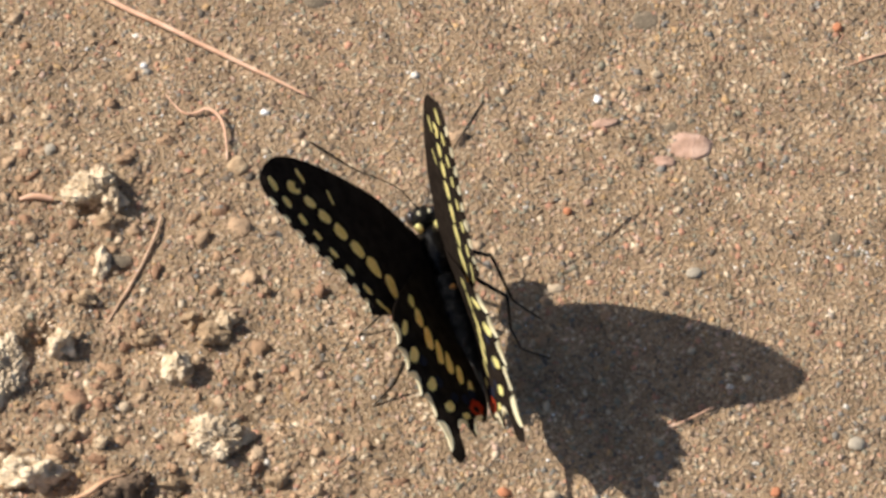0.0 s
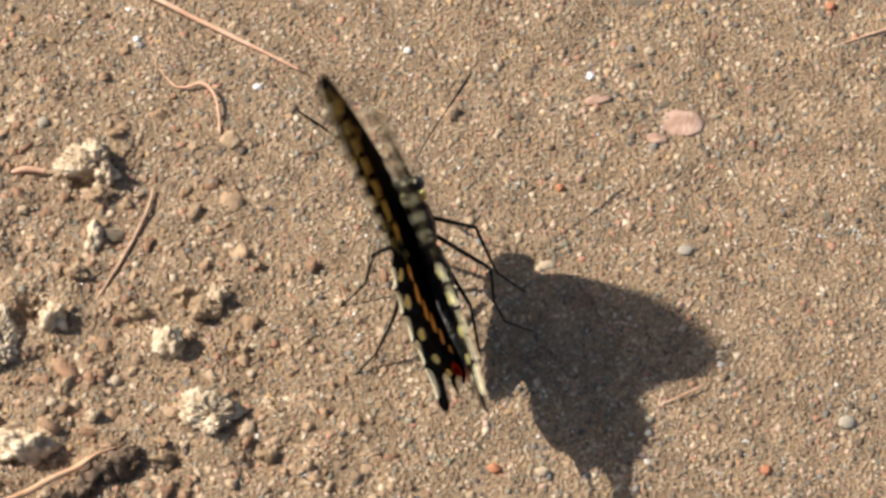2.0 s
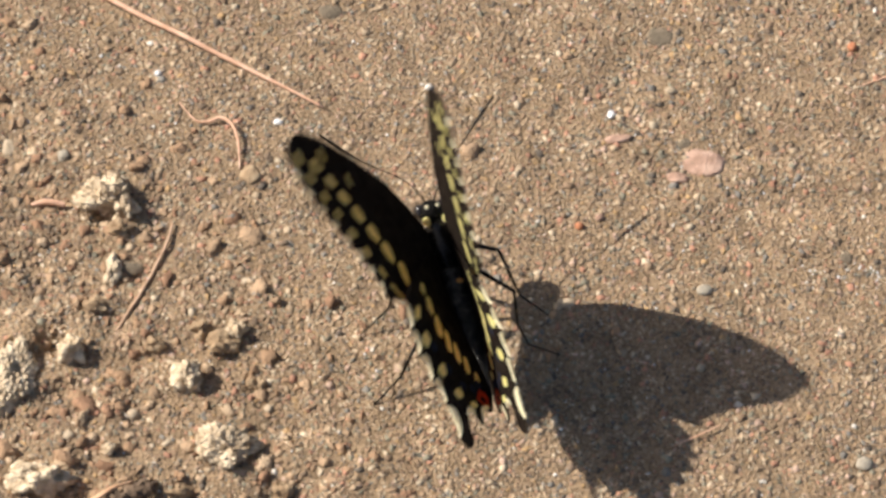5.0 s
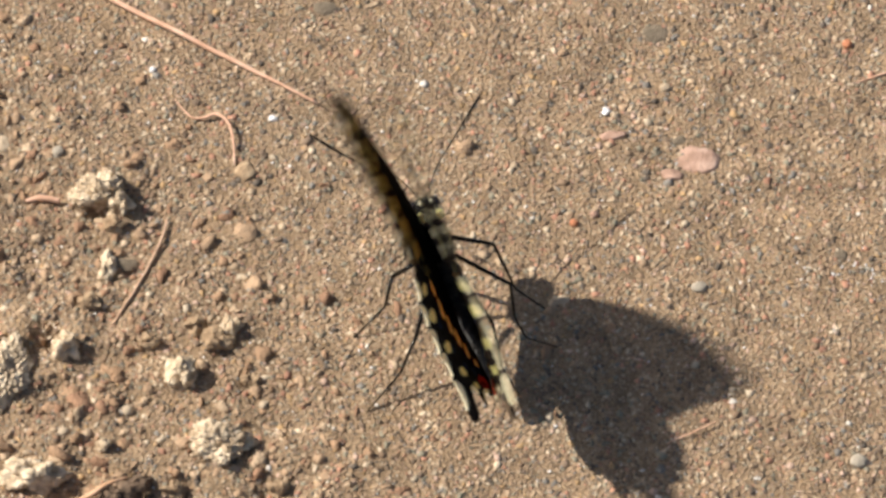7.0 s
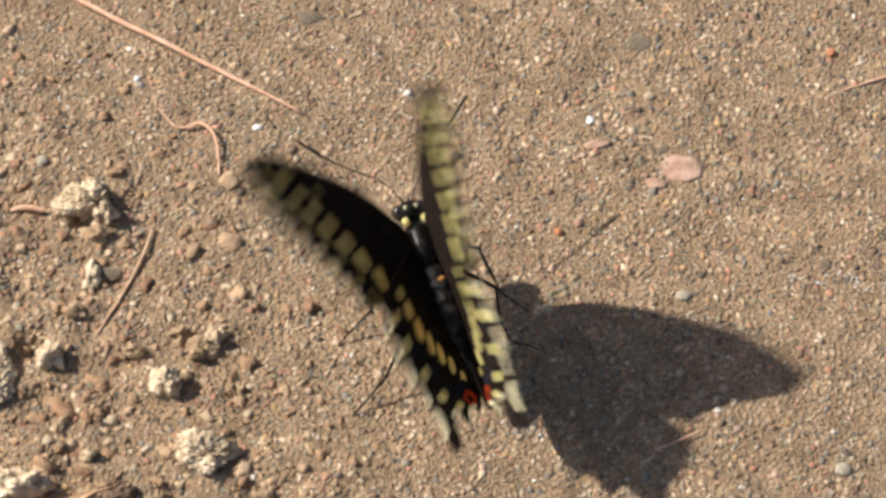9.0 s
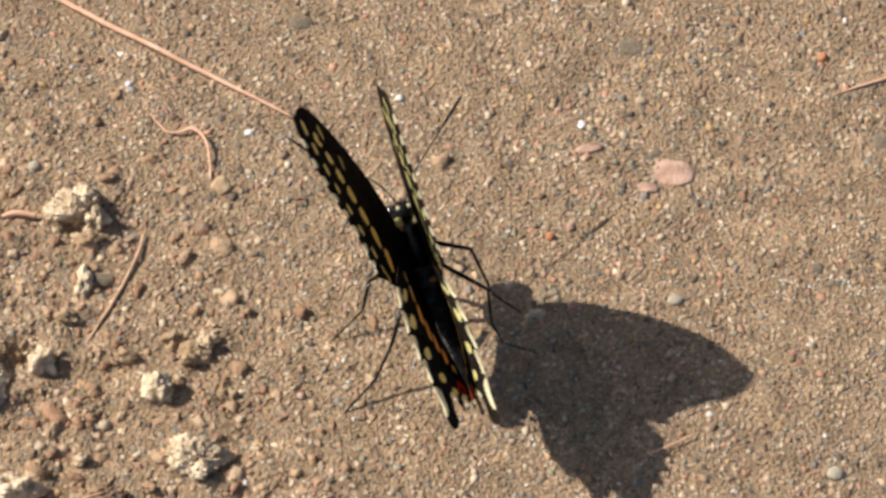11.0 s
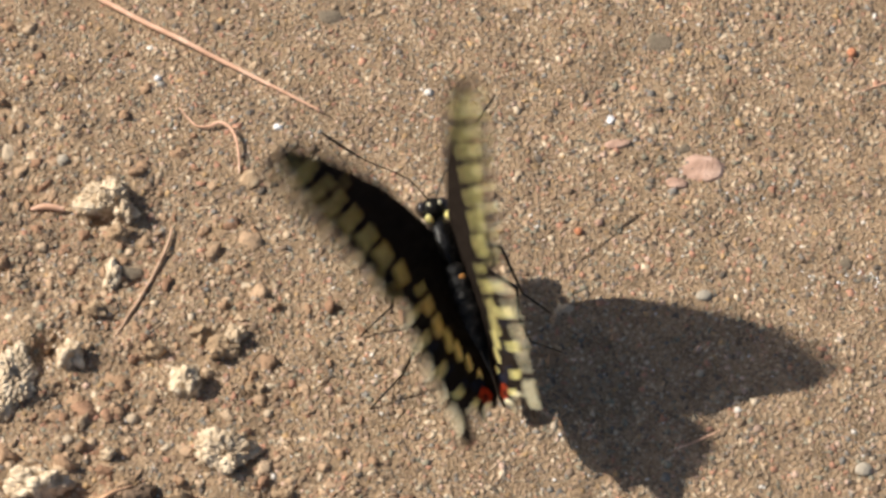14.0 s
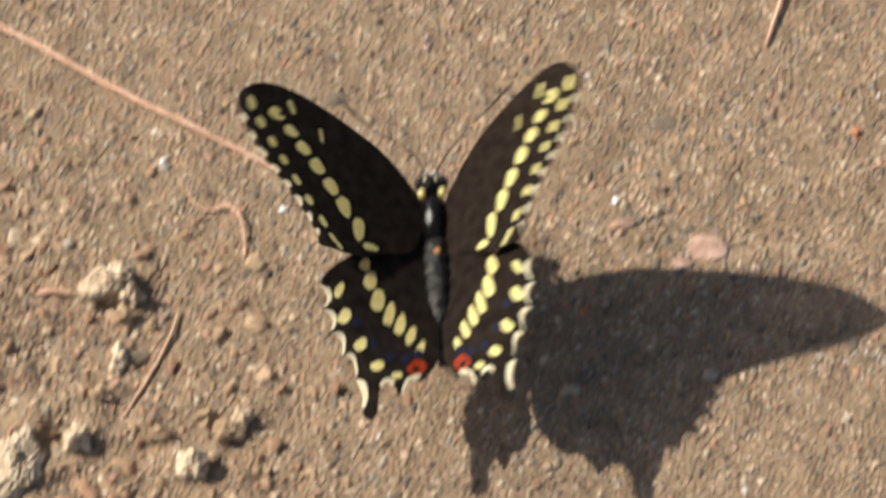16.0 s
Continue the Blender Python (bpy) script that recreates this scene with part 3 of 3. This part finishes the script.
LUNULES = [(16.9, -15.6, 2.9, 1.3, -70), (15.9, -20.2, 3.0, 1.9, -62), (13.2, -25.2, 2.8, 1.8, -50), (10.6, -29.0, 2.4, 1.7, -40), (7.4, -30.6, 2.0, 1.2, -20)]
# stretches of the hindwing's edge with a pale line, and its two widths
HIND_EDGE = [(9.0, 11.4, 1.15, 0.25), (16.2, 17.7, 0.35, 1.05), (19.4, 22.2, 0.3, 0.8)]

wings = []
for side in (1, -1):
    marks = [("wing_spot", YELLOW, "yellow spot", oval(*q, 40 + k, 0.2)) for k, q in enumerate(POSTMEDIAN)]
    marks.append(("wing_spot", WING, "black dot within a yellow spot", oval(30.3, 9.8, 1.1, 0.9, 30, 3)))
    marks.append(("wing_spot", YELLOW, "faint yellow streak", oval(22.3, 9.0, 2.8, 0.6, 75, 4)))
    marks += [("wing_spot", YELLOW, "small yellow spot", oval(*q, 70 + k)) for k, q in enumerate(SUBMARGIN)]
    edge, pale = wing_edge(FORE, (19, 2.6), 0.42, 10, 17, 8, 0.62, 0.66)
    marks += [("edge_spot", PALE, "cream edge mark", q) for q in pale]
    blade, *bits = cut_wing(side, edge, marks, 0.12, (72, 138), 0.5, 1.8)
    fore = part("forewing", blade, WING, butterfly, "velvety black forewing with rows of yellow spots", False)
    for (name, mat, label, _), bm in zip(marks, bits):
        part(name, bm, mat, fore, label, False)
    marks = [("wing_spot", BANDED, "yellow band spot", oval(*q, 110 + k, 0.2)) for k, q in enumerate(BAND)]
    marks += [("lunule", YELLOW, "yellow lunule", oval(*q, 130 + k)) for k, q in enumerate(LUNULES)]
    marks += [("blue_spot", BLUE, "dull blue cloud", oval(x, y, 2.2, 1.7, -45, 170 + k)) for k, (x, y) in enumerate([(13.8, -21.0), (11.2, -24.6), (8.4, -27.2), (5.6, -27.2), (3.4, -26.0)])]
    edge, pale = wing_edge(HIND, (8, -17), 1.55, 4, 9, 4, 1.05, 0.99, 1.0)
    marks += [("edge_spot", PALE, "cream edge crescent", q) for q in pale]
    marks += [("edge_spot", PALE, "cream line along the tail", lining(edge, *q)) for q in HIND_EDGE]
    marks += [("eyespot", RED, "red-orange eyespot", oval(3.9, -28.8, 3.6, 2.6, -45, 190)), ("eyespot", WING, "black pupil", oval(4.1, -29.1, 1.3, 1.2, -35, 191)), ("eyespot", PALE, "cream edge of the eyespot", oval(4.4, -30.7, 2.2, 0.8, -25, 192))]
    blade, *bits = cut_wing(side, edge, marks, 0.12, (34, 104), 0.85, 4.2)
    hind = part("hindwing", blade, WING, butterfly, "velvety black tailed hindwing with a yellow band", False)
    for (name, mat, label, _), bm in zip(marks, bits):
        part(name, bm, mat, hind, label, False)
    wings.append((side, fore, hind))


def body_parts():
    bm = ball(bmesh.new(), (0, 1.6 * MM, -0.8 * MM), (2.6 * MM, 5.2 * MM, 3.0 * MM), 0.05, 2.0, 4, 1.0)
    thorax = part("thorax", bm, BLACK, butterfly, "furry glossy black thorax")
    bm = bmesh.new()
    line = [Vector((0, y * MM, z * MM)) for y, z in [(-3, -0.8), (-6, -0.6), (-10, -0.9), (-14, -1.5), (-18, -2.3), (-22, -3.2), (-25.5, -4.2)]]
    line = smooth_line(line, 8)
    tube(bm, line, [2.0 * MM, 2.5 * MM, 2.7 * MM, 2.6 * MM, 2.3 * MM, 1.8 * MM, 0.7 * MM], 20)
    for v in bm.verts:
        k = 1 - 0.13 * (0.5 + 0.5 * math.cos(v.co.y / MM * 2 * math.pi / 2.7)) ** 3
        v.co.x *= k
        v.co.z = -2 * MM + (v.co.z + 2 * MM) * k
    abdomen = part("abdomen", bm, ABDOMEN, butterfly, "segmented black abdomen with pale dots")
    for i in range(7):
        for s in (-1, 1):
            y = -6.5 - i * 2.7
            r = 2.35 - 0.16 * i
            ball(bm := bmesh.new(), (s * r * 0.86 * MM, y * MM, (-0.2 - 0.15 * i) * MM), (0.34 * MM, 0.55 * MM, 0.45 * MM), 0, 1, 2)
            part("dot", bm, PALE, abdomen, "pale yellow dot")
    ball(bm := bmesh.new(), (0.3 * MM, -6.0 * MM, 1.75 * MM), (0.7 * MM, 0.55 * MM, 0.4 * MM), 0.1, 2, 2)
    part("dot", bm, ORANGE, abdomen, "orange dot")
    head = part("head", ball(bmesh.new(), (-0.2 * MM, 7.9 * MM, 0.0 * MM), (2.3 * MM, 2.1 * MM, 2.1 * MM), 0.05, 2.0, 4, 2.0), FUR, butterfly, "furry black head with yellow dots")
    for s in (-1, 1):
        part("eye", ball(bmesh.new(), ((s * 1.9 - 0.2) * MM, 8.4 * MM, 0.1 * MM), (1.15 * MM, 1.35 * MM, 1.45 * MM), 0, 1, 3), EYE_MAT, head, "glossy dark eye")
        part("dot", ball(bmesh.new(), ((s * 0.95 - 0.2) * MM, 8.2 * MM, 1.9 * MM), (0.34 * MM, 0.45 * MM, 0.3 * MM), 0, 1, 2), PALE, head, "pale dot")
        part("dot", ball(bmesh.new(), ((s * 1.75 - 0.1) * MM, 5.7 * MM, 1.5 * MM), (0.72 * MM, 0.95 * MM, 0.55 * MM), 0.1, 1, 2), YELLOW, thorax, "yellow shoulder tuft")
        tip = (-15.6, 25.0, 3.4) if s < 0 else (15.2, 23.8, 6.2)
        way = [Vector((s * 0.7 - 0.2, 9.3, 1.4)), Vector((s * 3.6, 13.6, 2.6)), Vector((tip[0] * 0.62, 18.8, tip[2] * 0.72)), Vector(tip)]
        part("antenna", tube(bmesh.new(), [q * MM for q in smooth_line(way, 8)], [0.15 * MM, 0.12 * MM, 0.12 * MM, 0.12 * MM, 0.13 * MM, 0.30 * MM, 0.15 * MM], 8), BLACK, butterfly, "thin black clubbed antenna")
    r = random.Random(4)
    bm = bmesh.new()
    for _ in range(900):
        a, h = r.uniform(0, 2 * math.pi), r.uniform(-1, 1)
        d = Vector((math.cos(a) * math.sqrt(1 - h * h), h, math.sin(a) * math.sqrt(1 - h * h)))
        if d.z < -0.5:
            continue
        root = Vector((d.x * 2.5, 1.6 + d.y * 5.1, -0.8 + d.z * 2.9)) if r.random() < 0.75 else Vector((d.x * 2.2 - 0.2, 7.9 + d.y * 2.0, d.z * 2.0))
        lean = (d + Vector((r.uniform(-0.4, 0.4), -0.8, r.uniform(-0.3, 0.4)))).normalized()
        across = lean.cross(Vector((r.uniform(-1, 1), r.uniform(-1, 1), 1))).normalized() * 0.05
        end = root + lean * r.uniform(0.6, 1.3)
        bm.faces.new([bm.verts.new(q * MM) for q in (root - across, root + across, end)])
    tagged(part("fur", bm, FUR, butterfly, "fine black hair on head and thorax"), kind="stuff")
    # hip, knee, ankle and toe of each leg
    legs = [[(2.0, 3.4, -2.6), (8.8, -1.8, 0.6), (12.1, -7.7, -7.0), (16.7, -11.2, -10.1)], [(2.0, 0.5, -3.0), (9.3, -9.3, -0.3), (9.6, -13.1, -5.6), (11.1, -16.2, -8.4), (15.8, -19.3, -8.5)], [(1.8, -2.2, -3.0), (5.2, -13.4, -4.6), (5.4, -20, -8.9), (6.6, -25.6, -9.6)],
            [(-1.6, 3.4, -2.6), (-3.6, 5.4, -6.2), (-3.2, 4.4, -10.8), (-3.6, 5.0, -14.3)], [(-2.0, 0.5, -3.0), (-7.5, 0.6, -8.0), (-9.3, -2.8, -11.7), (-15.3, -5.4, -15.5)], [(-1.8, -2.2, -3.0), (-8.2, -12.4, -4.8), (-11.7, -16.2, -9.6), (-18.4, -19.8, -13.3)]]
    for way in legs:
        bm = bmesh.new()
        joints = [Vector(q) * MM for q in way]
        for (a, b), (r, r_end) in zip(zip(joints, joints[1:]), [(0.44, 0.34), (0.30, 0.22), (0.19, 0.13), (0.13, 0.09)]):
            tube(bm, [a, a.lerp(b, 0.5), b], [r * MM, r * MM, r_end * MM], 8)
        part("leg", bm, BLACK, butterfly, "thin black jointed leg")


body_parts()


# ---- what moves: the butterfly on the ground, and its wings on its body ----
def motions():
    # seconds, place in millimetres, heading, nose up, roll
    stance = [
        (0.0, -0.24, -12.52, 13.70, 108.6, 11.8, 5.7),
        (1.5, -1.35, -11.67, 13.85, 107.5, 11.9, 5.6),
        (3.5, -1.69, -11.64, 14.06, 108.7, 11.8, 5.5),
        (4.0, -1.17, -10.81, 14.29, 108.4, 11.7, 5.4),
        (6.5, -0.77, -8.9, 14.77, 110.4, 10.4, 5.4),
        (7.0, -0.8, -9.3, 14.9, 110.9, 9.9, 5.4),
        (8.0, -0.6, -8.5, 15.06, 111.6, 9.4, 5.4),
        (9.0, -0.7, -8.3, 14.96, 111.2, 9.8, 5.4),
        (11.5, -0.62, -7.0, 14.7, 110.0, 10.3, 5.4),
        (12.5, -0.65, -6.67, 14.60, 109.6, 10.5, 5.4),
        (13, -0.4, -7.7, 14.7, 109.9, 9.6, 5.5),
        (13.5, -0.6, -8.2, 14.8, 111.8, 10.2, 5.6),
        (14, -0.4, -7.7, 14.7, 108.8, 9.3, 5.6),
        (14.5, -0.84, -5.7, 15.17, 107.8, 9.1, 5.2),
        (14.75, -1.6, -4.9, 15.6, 109.5, 5.5, 3),
        (15, -5.6, -4, 17.4, 115, -4.5, -3.5),
        (15.3, -5, 3.5, 13.6, 114.5, 6, -5.5),
        (15.4, -5.9, 2, 15.5, 117.2, 11, -5.5),
        (15.5, -8.5, 5.4, 14.4, 120.3, 17, -3),
        (15.7, -9.5, 0.9, 19.8, 118, 13.4, -2.2),
        (15.8, -8.4, 11, 16.3, 106.7, 1.7, -5.5),
        (15.9, -8.9, 15.1, 14.4, 97.1, 1.5, 8.8),
        (15.967, -4.6, 13.9, 15.3, 93.9, 5.6, -3.0),
        (16, -4, 13.9, 15.4, 93.6, 6, -4),
    ]
    walk(butterfly, [(t, pose(x * MM, y * MM, z * MM) @ pose(0, 0, 0, up, 0, turn - 90) @ pose(0, 0, 0, 0, roll, 0)) for t, x, y, z, turn, up, roll in stance])
    # seconds, lift of the left and of the right wing above the level, degrees
    lifts = [
        (0, 40, 96.9), (0.1, 42, 95.9), (0.2, 43, 96.9), (0.3, 39.5, 95.9), (0.4, 21.5, 70.5), (0.5, 53, 99.5),
        (0.6, 65.5, 107.5), (0.7, 65.5, 105.5), (0.8, 57.5, 95.5), (0.9, 33.5, 85.5), (1, 38, 88.5), (1.1, 40, 88.5),
        (1.2, 39, 88.5), (1.3, 40, 90.5), (1.4, 41, 92.9), (1.5, 41, 94.9), (1.6, 42, 93.9), (1.7, 59.5, 99.5),
        (1.8, 63.5, 106.5), (1.9, 63.5, 102.5), (2, 63, 111), (2.1, 42, 93.9), (2.2, 43, 93.1), (2.3, 61.5, 105.5),
        (2.4, 33.5, 82.5), (2.5, 37.5, 84.5), (2.6, 33.5, 84.5), (2.7, 33.5, 86.5), (2.8, 29.5, 84.5), (2.9, 45, 94.9),
        (3, 62.5, 108), (3.1, 48, 97.9), (3.2, 41, 90.5), (3.3, 43, 93.9), (3.4, 43, 93.9), (3.5, 43, 96.9),
        (3.6, 58.5, 104.5), (3.7, 37.5, 89.5), (3.8, 37.5, 90.5), (3.9, 37.5, 89.5), (4, 31.5, 83.5), (4.1, 29.5, 82.5),
        (4.2, 38, 89.5), (4.5, 38, 90), (4.7, 44.5, 97.4), (4.9, 38.5, 93.6), (5.1, 54, 103), (5.3, 41.5, 95.4),
        (5.5, 58, 107), (5.7, 43.5, 98.4), (5.9, 56, 106), (6.1, 44.5, 101), (6.3, 57.5, 111.5), (6.4, 43, 109.5),
        (6.5, 39, 97.9), (6.6, 46, 107.5), (6.7, 55.5, 109.5), (6.8, 53.5, 113.5), (6.9, 59.5, 115.5), (7, 62.5, 110),
        (7.1, 55.5, 113.5), (7.2, 54.5, 111.5), (7.3, 49, 113.5), (7.4, 47, 109.5), (7.5, 59, 109.5), (7.6, 55.5, 113.5),
        (7.7, 32.5, 89.5), (7.8, 33.5, 93.5), (7.9, 39.5, 97.9), (8, 58.5, 114.5), (8.1, 55.5, 109.5), (8.2, 45, 95.9),
        (8.3, 32.5, 89.5), (8.4, 34.5, 95.5), (8.5, 39.5, 97.9), (8.6, 39.5, 99.9), (8.7, 39, 97.9), (8.8, 39, 100.5),
        (8.9, 37.5, 95.5), (9, 39, 93.6), (9.1, 41, 107.5), (9.2, 39.5, 95.9), (9.4, 49.5, 104), (9.6, 39.5, 96.4),
        (9.8, 54, 104), (10, 41.5, 95.4), (10.2, 57, 106), (10.4, 44.5, 98.4), (10.6, 60, 108), (10.8, 45.5, 98.4),
        (11, 58, 104), (11.2, 41.5, 93.6), (11.3, 49, 95.9), (11.4, 57.5, 107.5), (11.5, 66.5, 108), (11.6, 59.5, 99.5),
        (11.7, 53.5, 91.5), (11.8, 65.5, 103.5), (11.9, 68.5, 101.5), (12, 49, 88.5), (12.1, 45, 89.5), (12.2, 55.5, 95.5),
        (12.3, 32.5, 81.5), (12.4, 41, 88.5), (12.5, 43.5, 91), (12.6, 41, 93.1), (12.8, 44.5, 93.9), (13, 46.4, 95.7),
        (13.2, 47.5, 96.9), (13.4, 48.5, 97.4), (13.5, 49, 97.7), (13.6, 49, 97.7), (13.7, 48.5, 98.2), (13.8, 49, 97.4),
        (13.9, 46, 94.4), (14, 40, 90.8), (14.1, 41.5, 88.5), (14.2, 39.5, 88.5), (14.3, 34.5, 84.5), (14.4, 34.5, 84.5),
        (14.5, 31.5, 82), (14.6, 41, 81), (14.7, 47, 82), (14.8, 66, 83), (14.9, 78, 88), (15, 71, 67),
        (15.1, 62, 75), (15.2, 78, 82), (15.3, 56, 53), (15.4, 57, 43), (15.5, 63, 56), (15.6, 66, 72),
        (15.7, 51, 30), (15.8, 51, 37), (15.9, 29, 76), (16, 36, 50),
    ]
    # seconds, degrees that the left and the right wing beat in one thirtieth of a second
    beats = [(0, 0, 0), (0.5, 12, 10), (1, 6, 4), (1.5, 0, 0), (2, 4, 7), (2.5, 7, 8), (3, 4, 6), (3.5, 0, 0), (4, 5, 4), (6.5, 12, 9), (7, 5, 8), (7.5, 5, 5), (8, 3, 5), (8.5, 0, 0), (9, 9, 8), (11.5, 8, 9), (12, 14, 9), (12.5, 0, 0), (13, 0, 0), (13.5, 3, 3), (14, 10, 9), (14.5, 4, 3), (15, 9, 10), (15.5, 10, 5), (16, 4, 3)]
    for t, left, right in beats:
        k = [row[0] for row in lifts].index(t)
        before, now, after = lifts[k - 1], lifts[k], lifts[min(k + 1, len(lifts) - 1)]
        up = 1 if after[1] + after[2] >= before[1] + before[2] else -1
        lifts += [(t - 1 / 30, now[1] - up * left, now[2] - up * right), (t + 1 / 30, now[1] + up * left, now[2] + up * right)]
    lifts = sorted(row for row in lifts if -0.01 < row[0] < 16.01)
    # seconds, how far the left and the right hindwing stand above the forewings, degrees
    lags = [(0, 10.0, 5.0), (14.6, 10.0, 5.0), (15, 0, 4), (15.3, 6, 4), (15.4, -3, 2), (15.5, 5, 1), (15.7, 0, 11), (15.8, -8, -5), (15.9, -5, -6), (16, -6, -5)]
    # closing wings swing a little forward; seconds, how far the left and the right forewing are swept beyond that, degrees
    sweeps = [(0, 0, 0), (15.8, 0, 0), (15.9, 4, 0), (16, 9, 0)]
    for side, fore, hind in wings:
        rows_fore, rows_hind = [], []
        for t, left, right in lifts:
            lag = 0
            for (t0, a0, b0), (t1, a1, b1) in zip(lags, lags[1:]):
                if t0 <= t <= t1:
                    u = (t - t0) / (t1 - t0)
                    lag = b0 + (b1 - b0) * u if side > 0 else a0 + (a1 - a0) * u
            more = min(lag, max((180 - left - right) / 2, 0)) - 0.1 * max(left + right - 143, 0)
            lift = right if side > 0 else left
            close = min(max((left + right - 128) * 0.2, 0), 8) * (1 if side < 0 else 0.55) * (1 if t < 14.65 else 0)
            swept = close
            for (t0, a0, b0), (t1, a1, b1) in zip(sweeps, sweeps[1:]):
                if t0 <= t <= t1:
                    u = (t - t0) / (t1 - t0)
                    swept = close + (b0 + (b1 - b0) * u if side > 0 else a0 + (a1 - a0) * u)
            rows_fore.append((t, pose(side * 1.5 * MM, 0, 0, 0, -side * lift, 0) @ pose(0, 0, 0, 0, 0, side * swept)))
            rows_hind.append((t, pose(side * 1.5 * MM, 0, -0.15 * MM, 0, -side * (lift + more), 0) @ pose(0, 0, 0, 0, 0, side * close)))
        walk(fore, rows_fore)
        walk(hind, rows_hind)


motions()
